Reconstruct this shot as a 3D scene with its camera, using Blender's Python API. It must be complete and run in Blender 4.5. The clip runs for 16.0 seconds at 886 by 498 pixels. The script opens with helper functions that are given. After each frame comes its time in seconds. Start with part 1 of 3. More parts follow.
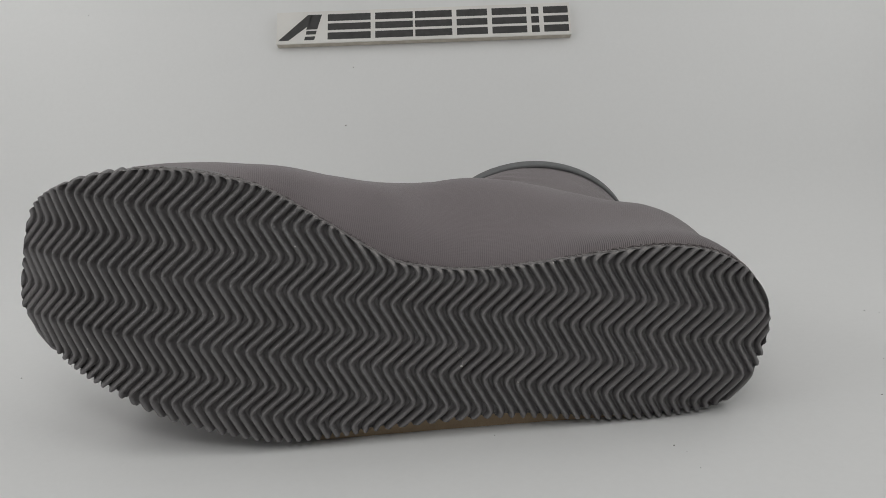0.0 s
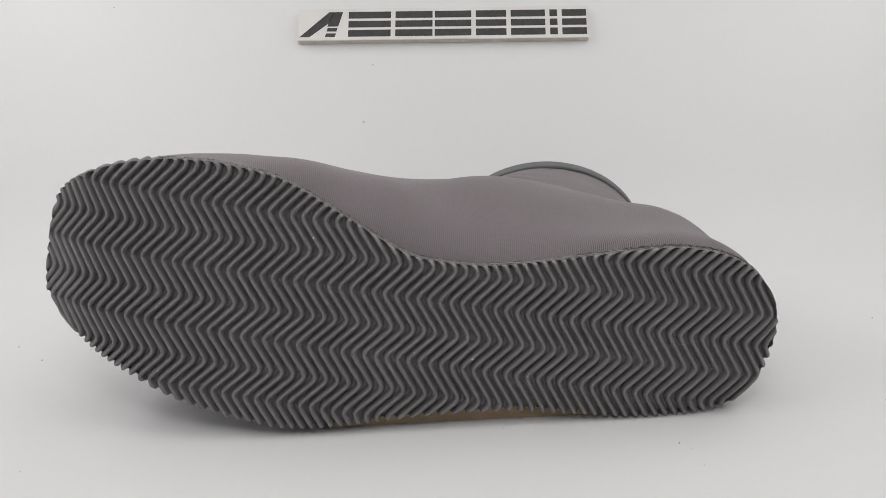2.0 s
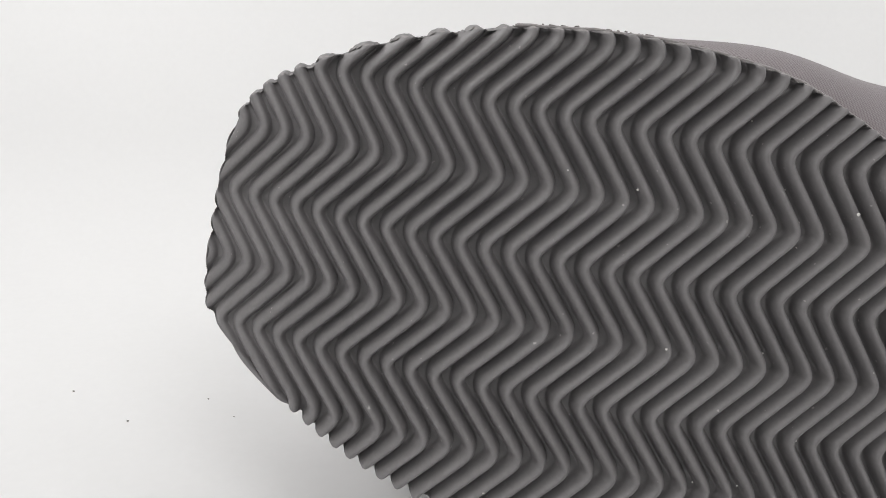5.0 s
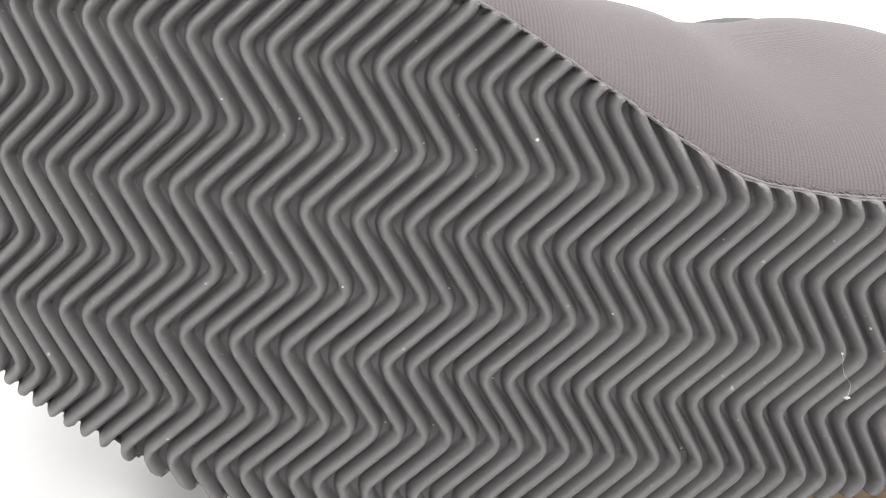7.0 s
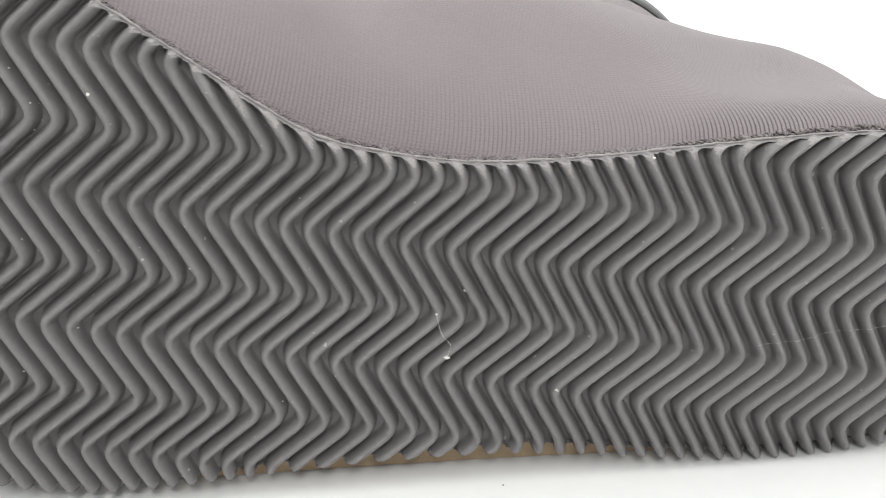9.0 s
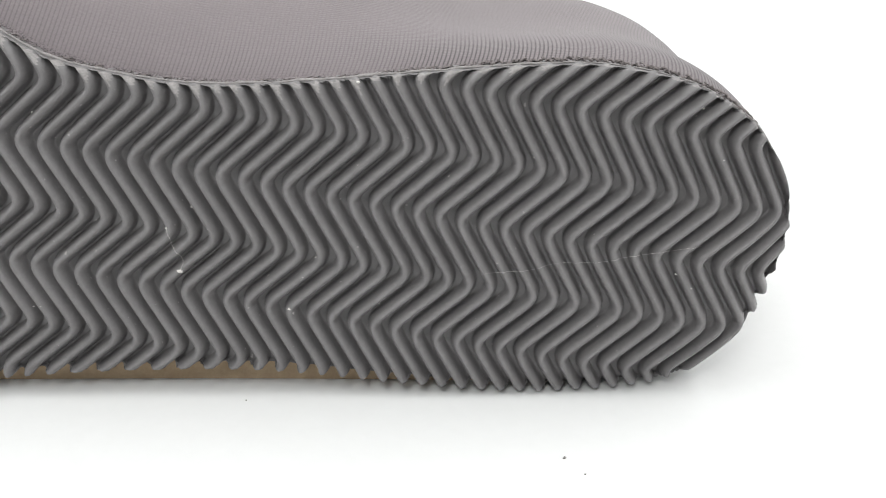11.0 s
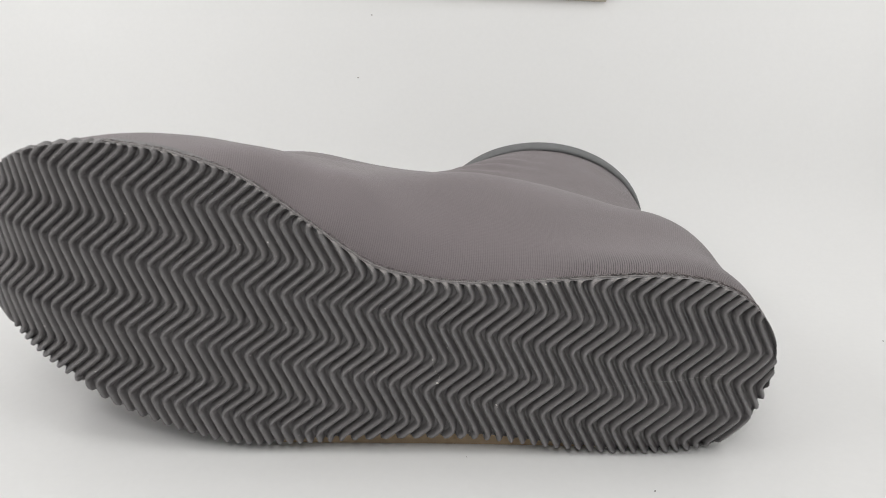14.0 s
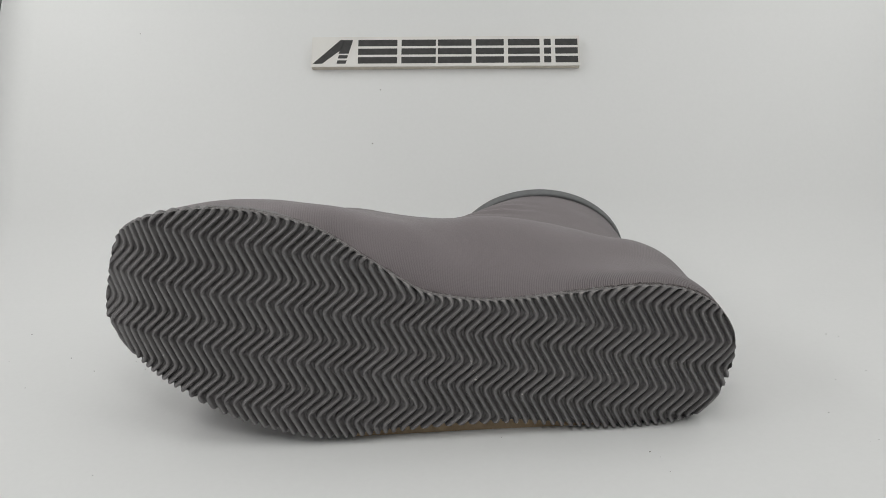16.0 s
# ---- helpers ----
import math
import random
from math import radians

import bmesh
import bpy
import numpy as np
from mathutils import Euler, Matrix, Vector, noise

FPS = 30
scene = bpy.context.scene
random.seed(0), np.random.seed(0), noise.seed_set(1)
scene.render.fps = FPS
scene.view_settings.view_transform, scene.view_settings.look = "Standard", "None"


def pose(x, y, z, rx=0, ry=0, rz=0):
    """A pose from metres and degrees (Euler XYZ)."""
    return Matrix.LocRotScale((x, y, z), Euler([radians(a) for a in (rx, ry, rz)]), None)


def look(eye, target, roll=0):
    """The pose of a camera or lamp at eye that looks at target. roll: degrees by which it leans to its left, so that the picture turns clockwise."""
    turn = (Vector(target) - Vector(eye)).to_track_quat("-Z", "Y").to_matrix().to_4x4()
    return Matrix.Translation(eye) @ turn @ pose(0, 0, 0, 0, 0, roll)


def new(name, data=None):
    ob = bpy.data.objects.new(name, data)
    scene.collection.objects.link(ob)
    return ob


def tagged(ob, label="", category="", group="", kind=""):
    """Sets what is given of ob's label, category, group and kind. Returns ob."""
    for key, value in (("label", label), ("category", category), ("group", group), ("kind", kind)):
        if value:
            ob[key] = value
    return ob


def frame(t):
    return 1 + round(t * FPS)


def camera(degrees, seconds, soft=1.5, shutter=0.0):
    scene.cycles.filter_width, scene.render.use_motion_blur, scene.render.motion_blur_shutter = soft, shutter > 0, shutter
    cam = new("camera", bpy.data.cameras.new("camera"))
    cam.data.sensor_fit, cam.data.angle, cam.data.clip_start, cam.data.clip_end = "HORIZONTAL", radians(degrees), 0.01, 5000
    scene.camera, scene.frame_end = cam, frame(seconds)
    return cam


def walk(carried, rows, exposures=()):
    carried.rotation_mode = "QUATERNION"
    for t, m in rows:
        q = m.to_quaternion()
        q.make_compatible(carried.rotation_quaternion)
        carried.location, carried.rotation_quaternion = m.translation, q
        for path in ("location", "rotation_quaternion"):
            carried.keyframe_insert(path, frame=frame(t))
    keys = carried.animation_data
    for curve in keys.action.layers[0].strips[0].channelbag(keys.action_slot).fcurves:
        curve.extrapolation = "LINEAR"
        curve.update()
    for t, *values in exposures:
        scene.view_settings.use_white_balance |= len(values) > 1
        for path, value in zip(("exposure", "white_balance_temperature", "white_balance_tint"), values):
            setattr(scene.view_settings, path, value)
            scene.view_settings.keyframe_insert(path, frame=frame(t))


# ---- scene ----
from mathutils import kdtree

# ---------------------------------------------------------------- camera
cam = camera(54.0, 16.0, 0.6, 0.2)

PATH = [
    (0, pose(0.0054, -0.3091, 0.1437, 74.24, 3.18, -0.63)),
    (0.5, pose(0.0041, -0.3178, 0.1448, 74.42, 3.88, -0.39)),
    (1, pose(0.0045, -0.3197, 0.1428, 74.71, 2.51, 0.22)),
    (1.5, pose(0.0036, -0.3182, 0.1413, 74.62, 1.91, 0.42)),
    (2, pose(0.0043, -0.3161, 0.1439, 74.29, 1.89, 0.53)),
    (2.5, pose(0.0041, -0.3129, 0.1419, 74.32, 2.03, 0.69)),
    (2.8, pose(-0.0010, -0.3055, 0.1410, 74.21, 1.80, 0.75)),
    (3, pose(-0.0154, -0.2805, 0.1327, 74.00, 1.73, 0.62)),
    (3.2, pose(-0.0474, -0.2320, 0.1237, 74.17, 1.47, -0.11)),
    (5.3, pose(-0.1214, -0.1526, 0.1030, 71.36, -0.87, -4.10)),
    (5.5, pose(-0.1133, -0.1521, 0.1031, 70.14, -0.56, -3.37)),
    (6, pose(-0.0932, -0.1489, 0.1020, 69.10, 0.12, -3.52)),
    (6.5, pose(-0.0781, -0.1485, 0.1021, 67.91, 0.23, -4.03)),
    (7, pose(-0.0700, -0.1494, 0.1015, 67.76, 0.38, -4.76)),
    (7.5, pose(-0.0579, -0.1484, 0.1013, 66.67, 0.28, -5.12)),
    (7.7, pose(-0.0558, -0.1475, 0.1011, 66.62, 0.23, -5.41)),
    (8, pose(-0.0456, -0.1518, 0.0996, 66.69, 0.33, -5.09)),
    (8.5, pose(-0.0222, -0.1553, 0.1026, 65.76, 0.14, -4.42)),
    (8.7, pose(-0.0117, -0.1552, 0.1032, 64.69, -0.12, -3.62)),
    (10.8, pose(0.0532, -0.1631, 0.0937, 64.28, -0.53, 1.38)),
    (11, pose(0.0638, -0.1685, 0.0916, 65.46, -0.04, 3.11)),
    (11.5, pose(0.0879, -0.1638, 0.0831, 66.39, -0.50, 5.72)),
    (12, pose(0.1096, -0.1640, 0.0841, 66.22, -0.66, 6.48)),
    (12.5, pose(0.1320, -0.1615, 0.0826, 66.32, -0.48, 8.12)),
    (13, pose(0.1336, -0.1587, 0.0870, 64.15, -0.38, 9.55)),
    (13.3, pose(0.1073, -0.1672, 0.0950, 64.62, -0.86, 6.89)),
    (13.4, pose(0.0829, -0.1770, 0.1021, 64.27, -0.58, 5.88)),
    (13.5, pose(0.0598, -0.1922, 0.1096, 64.60, -0.88, 5.22)),
    (13.6, pose(0.0442, -0.2126, 0.1153, 67.09, -0.89, 4.68)),
    (13.8, pose(0.0241, -0.2474, 0.1402, 68.82, -1.46, 2.89)),
    (14, pose(0.0183, -0.2772, 0.1633, 69.16, -1.21, 2.59)),
    (14.5, pose(0.0097, -0.3173, 0.1731, 70.06, 1.77, 1.06)),
    (15, pose(0.0053, -0.3281, 0.1781, 71.93, 1.94, 0.49)),
    (15.5, pose(0.0023, -0.3538, 0.1803, 72.35, 1.89, 0.34)),
    (16, pose(0.0002, -0.3588, 0.1829, 72.60, 1.61, 0.19)),
]
EXPOSURES = [(0, -1.44, 6500, 8), (0.5, -1.02, 6500, 9), (1, -0.99, 6500, 10), (1.5, -0.96, 6500, 11), (2.8, -0.96, 6500, 11), (3.2, -0.92, 6500, 11), (5.3, -0.52, 6500, 10), (5.5, -0.44, 6500, 10), (6, -0.01, 6500, 10), (6.5, 0.15, 6500, 10), (7, 0.13, 6500, 10), (8.7, 0.1, 6500, 8), (11, -0.02, 6400, 7), (11.3, -0.12, 6350, 6), (11.5, -0.58, 6300, 5), (12, -0.59, 6300, 5), (12.5, -0.80, 6450, 8), (13.3, -0.82, 6500, 9), (14, -0.74, 6550, 9), (14.5, -1.07, 6550, 8), (16, -1.12, 6500, 7)]
walk(cam, PATH, EXPOSURES)

# ---------------------------------------------------------------- light
FLOOR = -0.0042          # height of the paper under the boot

world = bpy.data.worlds.new("room_light")
world.use_nodes = True
world.node_tree.nodes["Background"].inputs[0].default_value = (0.9, 0.95, 1.0, 1)
world.node_tree.nodes["Background"].inputs[1].default_value = 0.25
scene.world = world


def area_lamp(name, m, sx, sy, watts, colour):
    data = bpy.data.lights.new(name, "AREA")
    data.shape, data.size, data.size_y, data.energy, data.color = "RECTANGLE", sx, sy, watts, colour
    ob = new(name, data)
    ob.matrix_world = m
    return ob


# the lit panel in the roof of the photo box
area_lamp("panel_light", pose(-0.05, 0.03, 0.605), 0.60, 0.60, 1.5, (1.0, 0.99, 0.98))
# small fill lamp added over the camera, never in view
area_lamp("front_fill_light", look((0.0, -0.36, 0.40), (0.0, 0.0, 0.04)), 0.18, 0.10, 0.85, (1.0, 0.99, 0.98))
# long unseen lamps added along the side walls to light the tread sideways
SIDE_FILLS = [(1.22, look((-0.345, 0.0, 0.34), (-0.03, 0.0, 0.03), 90)), (1.05, look((0.345, 0.0, 0.34), (0.03, 0.0, 0.03), 90))]
for watts, at in SIDE_FILLS:
    area_lamp("side_fill_light", at, 0.07, 0.62, watts, (1.0, 0.99, 0.98))

# ---------------------------------------------------------------- materials


def material(name, rough=0.5, metal=0.0, spec=0.5):
    m = bpy.data.materials.new(name)
    m.use_nodes = True
    b = m.node_tree.nodes["Principled BSDF"]
    b.inputs["Roughness"].default_value = rough
    b.inputs["Metallic"].default_value = metal
    b.inputs["Specular IOR Level"].default_value = spec
    return m, m.node_tree, b


def tinted_noise(nt, b, dark, light, scale, detail=4.0, coord="Object", fine=None, lo=0.3, hi=0.7):
    """Base colour between two tones by noise; a second, finer noise on top."""
    tc = nt.nodes.new("ShaderNodeTexCoord")
    n1 = nt.nodes.new("ShaderNodeTexNoise")
    n1.inputs["Scale"].default_value, n1.inputs["Detail"].default_value = scale, detail
    nt.links.new(tc.outputs[coord], n1.inputs["Vector"])
    fac = n1.outputs["Fac"]
    if fine:
        n2 = nt.nodes.new("ShaderNodeTexNoise")
        n2.inputs["Scale"].default_value, n2.inputs["Detail"].default_value = fine, 2.0
        nt.links.new(tc.outputs[coord], n2.inputs["Vector"])
        mix = nt.nodes.new("ShaderNodeMath")
        mix.operation = "MULTIPLY_ADD"
        mix.inputs[1].default_value = 0.5
        half = nt.nodes.new("ShaderNodeMath")
        half.operation = "MULTIPLY"
        half.inputs[1].default_value = 0.5
        nt.links.new(n2.outputs["Fac"], half.inputs[0])
        nt.links.new(fac, mix.inputs[0])
        nt.links.new(half.outputs[0], mix.inputs[2])
        fac = mix.outputs[0]
    r = nt.nodes.new("ShaderNodeValToRGB")
    r.color_ramp.elements[0].position, r.color_ramp.elements[1].position = lo, hi
    r.color_ramp.elements[0].color, r.color_ramp.elements[1].color = (*dark, 1), (*light, 1)
    nt.links.new(fac, r.inputs["Fac"])
    nt.links.new(r.outputs["Color"], b.inputs["Base Color"])
    return tc


def noise_bump(nt, b, tc, scale, strength, distance, coord="Object", detail=3.0):
    n = nt.nodes.new("ShaderNodeTexNoise")
    n.inputs["Scale"].default_value, n.inputs["Detail"].default_value = scale, detail
    nt.links.new(tc.outputs[coord], n.inputs["Vector"])
    k = nt.nodes.new("ShaderNodeBump")
    k.inputs["Strength"].default_value, k.inputs["Distance"].default_value = strength, distance
    nt.links.new(n.outputs["Fac"], k.inputs["Height"])
    nt.links.new(k.outputs["Normal"], b.inputs["Normal"])
    return k


def plain(name, dark, light, scale, rough, spec=0.4, bump=None, fine=None):
    m, nt, b = material(name, rough, 0.0, spec)
    tc = tinted_noise(nt, b, dark, light, scale, fine=fine)
    if bump:
        noise_bump(nt, b, tc, *bump)
    return m


def rubber_material():
    m, nt, b = material("grey_rubber", 0.5, 0.0, 0.45)
    tc = tinted_noise(nt, b, (0.158, 0.151, 0.153), (0.198, 0.189, 0.191), 60.0, fine=1400.0)
    noise_bump(nt, b, tc, 2500.0, 0.35, 0.0001)
    # pale dust: small sparse flecks and a faint bloom
    base = b.inputs["Base Color"].links[0].from_socket
    fleck = nt.nodes.new("ShaderNodeTexNoise")
    fleck.inputs["Scale"].default_value, fleck.inputs["Detail"].default_value = 850.0, 1.0
    nt.links.new(tc.outputs["Object"], fleck.inputs["Vector"])
    amount = nt.nodes.new("ShaderNodeMapRange")
    nt.links.new(fleck.outputs["Fac"], amount.inputs["Value"])
    for slot, v in (("From Min", 0.765), ("From Max", 0.82), ("To Min", 0.0), ("To Max", 0.8)):
        amount.inputs[slot].default_value = v
    dust = nt.nodes.new("ShaderNodeMix")
    dust.data_type = "RGBA"
    dust.inputs["B"].default_value = (0.50, 0.48, 0.46, 1)
    nt.links.new(amount.outputs["Result"], dust.inputs["Factor"])
    nt.links.new(base, dust.inputs["A"])
    nt.links.new(dust.outputs["Result"], b.inputs["Base Color"])
    n = nt.nodes.new("ShaderNodeTexNoise")
    n.inputs["Scale"].default_value = 45.0
    nt.links.new(tc.outputs["Object"], n.inputs["Vector"])
    mr = nt.nodes.new("ShaderNodeMapRange")
    mr.inputs["To Min"].default_value, mr.inputs["To Max"].default_value = 0.36, 0.52
    nt.links.new(n.outputs["Fac"], mr.inputs["Value"])
    nt.links.new(mr.outputs["Result"], b.inputs["Roughness"])
    return m


def knit_material():
    """Ribbed stretch knit: groove shade painted as narrow dark lines along the leg, frayed and netted at the seam."""
    m, nt, b = material("mauve_grey_knit", 0.85, 0.0, 0.25)
    b.inputs["Sheen Weight"].default_value = 0.2
    b.inputs["Sheen Roughness"].default_value = 0.5
    tc = tinted_noise(nt, b, (0.188, 0.164, 0.171), (0.236, 0.207, 0.215), 25.0, fine=2600.0)
    base = b.inputs["Base Color"].links[0].from_socket
    uv = nt.nodes.new("ShaderNodeUVMap")
    sep = nt.nodes.new("ShaderNodeSeparateXYZ")
    nt.links.new(uv.outputs["UV"], sep.inputs[0])

    def maths(op, a, c, third=None):
        n = nt.nodes.new("ShaderNodeMath")
        n.operation = op
        for slot, v in zip(n.inputs, (a, c, third)):
            if isinstance(v, (int, float)):
                slot.default_value = v
            elif v is not None:
                nt.links.new(v, slot)
        return n.outputs[0]

    def ramp(v, lo, hi, a, c):
        n = nt.nodes.new("ShaderNodeMapRange")
        n.interpolation_type = "SMOOTHSTEP"
        nt.links.new(v, n.inputs["Value"])
        for slot, x in (("From Min", lo), ("From Max", hi), ("To Min", a), ("To Max", c)):
            n.inputs[slot].default_value = x
        return n.outputs[0]

    def noise_of(scale, detail=2.0):
        n = nt.nodes.new("ShaderNodeTexNoise")
        n.inputs["Scale"].default_value, n.inputs["Detail"].default_value = scale, detail
        nt.links.new(tc.outputs["Object"], n.inputs["Vector"])
        return n.outputs["Fac"]

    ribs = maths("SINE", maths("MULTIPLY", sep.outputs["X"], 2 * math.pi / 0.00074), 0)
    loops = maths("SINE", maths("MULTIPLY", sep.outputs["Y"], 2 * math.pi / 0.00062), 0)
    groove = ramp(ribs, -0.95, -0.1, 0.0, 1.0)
    # the painted groove shade is strongest near the seam and fades up the leg
    seam_shade = ramp(sep.outputs["Y"], 0.004, 0.020, 0.40, 0.06)
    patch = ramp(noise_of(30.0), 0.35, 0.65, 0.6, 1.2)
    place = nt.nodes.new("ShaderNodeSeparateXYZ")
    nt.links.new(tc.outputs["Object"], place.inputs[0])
    # groove darkening in the colour is raised round the heel
    heel_shade = ramp(place.outputs["X"], -0.02, 0.10, 0.55, 1.7)
    seam_shade = maths("MAXIMUM", seam_shade, ramp(place.outputs["X"], 0.05, 0.115, 0.0, 0.28))
    depth = maths("MULTIPLY", maths("MULTIPLY", seam_shade, patch), heel_shade)
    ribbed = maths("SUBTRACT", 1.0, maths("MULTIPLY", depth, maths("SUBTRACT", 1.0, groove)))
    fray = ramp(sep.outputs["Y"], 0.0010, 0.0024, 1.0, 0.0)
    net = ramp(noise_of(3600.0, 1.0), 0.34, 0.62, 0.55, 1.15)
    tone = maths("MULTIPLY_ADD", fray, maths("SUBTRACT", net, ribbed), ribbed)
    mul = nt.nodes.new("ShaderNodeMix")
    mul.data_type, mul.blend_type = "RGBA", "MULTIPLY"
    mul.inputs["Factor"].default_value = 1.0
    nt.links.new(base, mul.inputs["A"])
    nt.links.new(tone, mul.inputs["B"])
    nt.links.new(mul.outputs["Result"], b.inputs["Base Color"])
    high = maths("MULTIPLY_ADD", loops, 0.10, tone)
    high = maths("MULTIPLY_ADD", noise_of(3000.0), 0.9, high)
    k = nt.nodes.new("ShaderNodeBump")
    k.inputs["Strength"].default_value, k.inputs["Distance"].default_value = 0.6, 0.00022
    nt.links.new(high, k.inputs["Height"])
    nt.links.new(k.outputs["Normal"], b.inputs["Normal"])
    return m


M_RUBBER = rubber_material()
M_KNIT = knit_material()
M_LIP = plain("pale_rubber_flash", (0.19, 0.178, 0.176), (0.35, 0.33, 0.325), 700.0, 0.6, fine=3000.0)
M_BAND = plain("slate_grey_binding", (0.150, 0.153, 0.155), (0.200, 0.203, 0.206), 300.0, 0.8, 0.25, (3000.0, 0.4, 0.0002), 2500.0)
M_LINING = plain("dark_lining", (0.03, 0.03, 0.032), (0.05, 0.05, 0.052), 200.0, 0.9, 0.2)
M_THREAD = plain("dark_thread", (0.08, 0.07, 0.07), (0.27, 0.24, 0.235), 900.0, 0.9, 0.2)
M_TAN = plain("tan_matte", (0.42, 0.31, 0.20), (0.50, 0.385, 0.26), 120.0, 0.8, 0.2, (1500.0, 0.3, 0.0002), 1500.0)
M_PAPER = plain("white_paper", (0.780, 0.780, 0.778), (0.800, 0.800, 0.799), 3.0, 0.75, 0.25, (900.0, 0.05, 0.0002), 400.0)
M_BOARD = plain("white_foam_board", (0.72, 0.70, 0.67), (0.80, 0.78, 0.75), 40.0, 0.45, 0.5, (60.0, 0.15, 0.001))
M_CORE = plain("cream_foam_core", (0.55, 0.50, 0.43), (0.66, 0.61, 0.53), 250.0, 0.9, 0.2, (900.0, 0.5, 0.0004))
M_INK = plain("black_ink", (0.025, 0.024, 0.024), (0.045, 0.043, 0.042), 300.0, 0.4, 0.5)
M_BOX = plain("white_box_wall", (0.80, 0.80, 0.80), (0.84, 0.84, 0.84), 6.0, 0.7, 0.3)
M_FRONT = plain("grey_front_wall", (0.20, 0.20, 0.20), (0.26, 0.26, 0.26), 20.0, 0.6)
M_SPECK = plain("dark_grit", (0.14, 0.13, 0.12), (0.30, 0.285, 0.27), 2000.0, 0.9, 0.2)
M_LINT = plain("pale_lint", (0.60, 0.58, 0.55), (0.80, 0.78, 0.75), 2000.0, 0.9, 0.2)
M_PANEL = plain("lamp_diffuser", (0.78, 0.78, 0.78), (0.82, 0.82, 0.82), 10.0, 0.6)

# ---------------------------------------------------------------- helpers


def mesh_object(name, verts, faces, mat, parent=None, label="", smooth=True, uv=None):
    me = bpy.data.meshes.new(name)
    me.from_pydata([tuple(map(float, v)) for v in verts], [], [tuple(map(int, q)) for q in faces])
    me.materials.append(mat)
    if smooth:
        me.polygons.foreach_set("use_smooth", [True] * len(me.polygons))
    if uv is not None:
        layer = me.uv_layers.new(name="UVMap")
        loops = np.zeros(len(me.loops), dtype=np.int64)
        me.loops.foreach_get("vertex_index", loops)
        layer.data.foreach_set("uv", np.asarray(uv, dtype=np.float64)[loops].ravel())
    me.update()
    ob = new(name, me)
    if parent is not None:
        ob.parent = parent
    if label:
        ob["label"] = label
    return ob


def part(name, bm, mat, parent, label="", smooth=False):
    me = bpy.data.meshes.new(name)
    bm.to_mesh(me)
    bm.free()
    me.materials.append(mat)
    if smooth:
        me.polygons.foreach_set("use_smooth", [True] * len(me.polygons))
    ob = new(name, me)
    ob.parent = parent
    if label:
        ob["label"] = label
    return ob


def box_bm(sx, sy, sz, bevel=0.0, at=(0, 0, 0)):
    bm = bmesh.new()
    bmesh.ops.create_cube(bm, size=1.0, matrix=Matrix.Translation(at) @ Matrix.Diagonal((sx, sy, sz, 1)))
    if bevel:
        bmesh.ops.bevel(bm, geom=bm.edges[:], offset=bevel, segments=2, affect="EDGES")
    return bm


def empty(name, m, label, category, group=""):
    ob = new(name)
    ob.empty_display_size = 0.02
    ob.matrix_world = m
    return tagged(ob, label, category, group)


def spline(points, per, closed=True):
    """Catmull-Rom through the points."""
    p = np.array(points, dtype=float)
    n = len(p)
    t = np.linspace(0, 1, per, endpoint=False)[:, None]
    out = []
    for i in range(n if closed else n - 1):
        if closed:
            a, b, c, e = p[i - 1], p[i], p[(i + 1) % n], p[(i + 2) % n]
        else:
            a, b, c, e = p[max(i - 1, 0)], p[i], p[i + 1], p[min(i + 2, n - 1)]
        out.append(0.5 * (2 * b + (c - a) * t + (2 * a - 5 * b + 4 * c - e) * t ** 2 + (3 * b - a - 3 * c + e) * t ** 3))
    if not closed:
        out.append(p[-1:])
    return np.concatenate(out)


def tube(points, radius, sides=6, closed=True):
    """Vertices and faces of a tube round a line of points; radius may vary."""
    p = np.asarray(points, dtype=float)
    n = len(p)
    r = np.broadcast_to(np.asarray(radius, dtype=float), (n,))
    tan = (np.roll(p, -1, 0) - np.roll(p, 1, 0)) if closed else np.gradient(p, axis=0)
    tan /= np.linalg.norm(tan, axis=1, keepdims=True) + 1e-12
    ref = np.array([0.0, 1.0, 0.0]) if abs(tan[:, 1]).max() < 0.95 else np.array([0.3, 0.2, 0.93])
    u = np.cross(tan, ref)
    u /= np.linalg.norm(u, axis=1, keepdims=True) + 1e-12
    v = np.cross(tan, u)
    a = np.linspace(0, 2 * math.pi, sides, endpoint=False)
    verts = (p[:, None] + r[:, None, None] * (np.cos(a)[None, :, None] * u[:, None] + np.sin(a)[None, :, None] * v[:, None])).reshape(-1, 3)
    faces = []
    for i in range(n if closed else n - 1):
        j = (i + 1) % n
        for k in range(sides):
            m = (k + 1) % sides
            faces.append((i * sides + k, i * sides + m, j * sides + m, j * sides + k))
    if not closed:
        faces.append(tuple(range(sides))[::-1])
        faces.append(tuple((n - 1) * sides + k for k in range(sides)))
    return verts, faces


# ---------------------------------------------------------------- photo box and paper sweep
BEND, RISE, RADIUS = 0.143, radians(57.0), 0.092
X_LEFT, X_RIGHT = -0.329, 0.345


def sweep_profile():
    """y, z along the paper: flat, then a bend, then a slope to the top of the box."""
    pts = [(-0.62, 0.0), (-0.3, 0.0), (0.0, 0.0)]
    for i in range(17):
        a = RISE * i / 16
        pts.append((BEND + RADIUS * math.sin(a), RADIUS * (1 - math.cos(a))))
    y, z = pts[-1]
    pts.append((y + 0.30 * math.cos(RISE), z + 0.30 * math.sin(RISE)))
    pts.append((y + 0.60 * math.cos(RISE), z + 0.60 * math.sin(RISE)))
    return [(a, b + FLOOR) for a, b in pts]


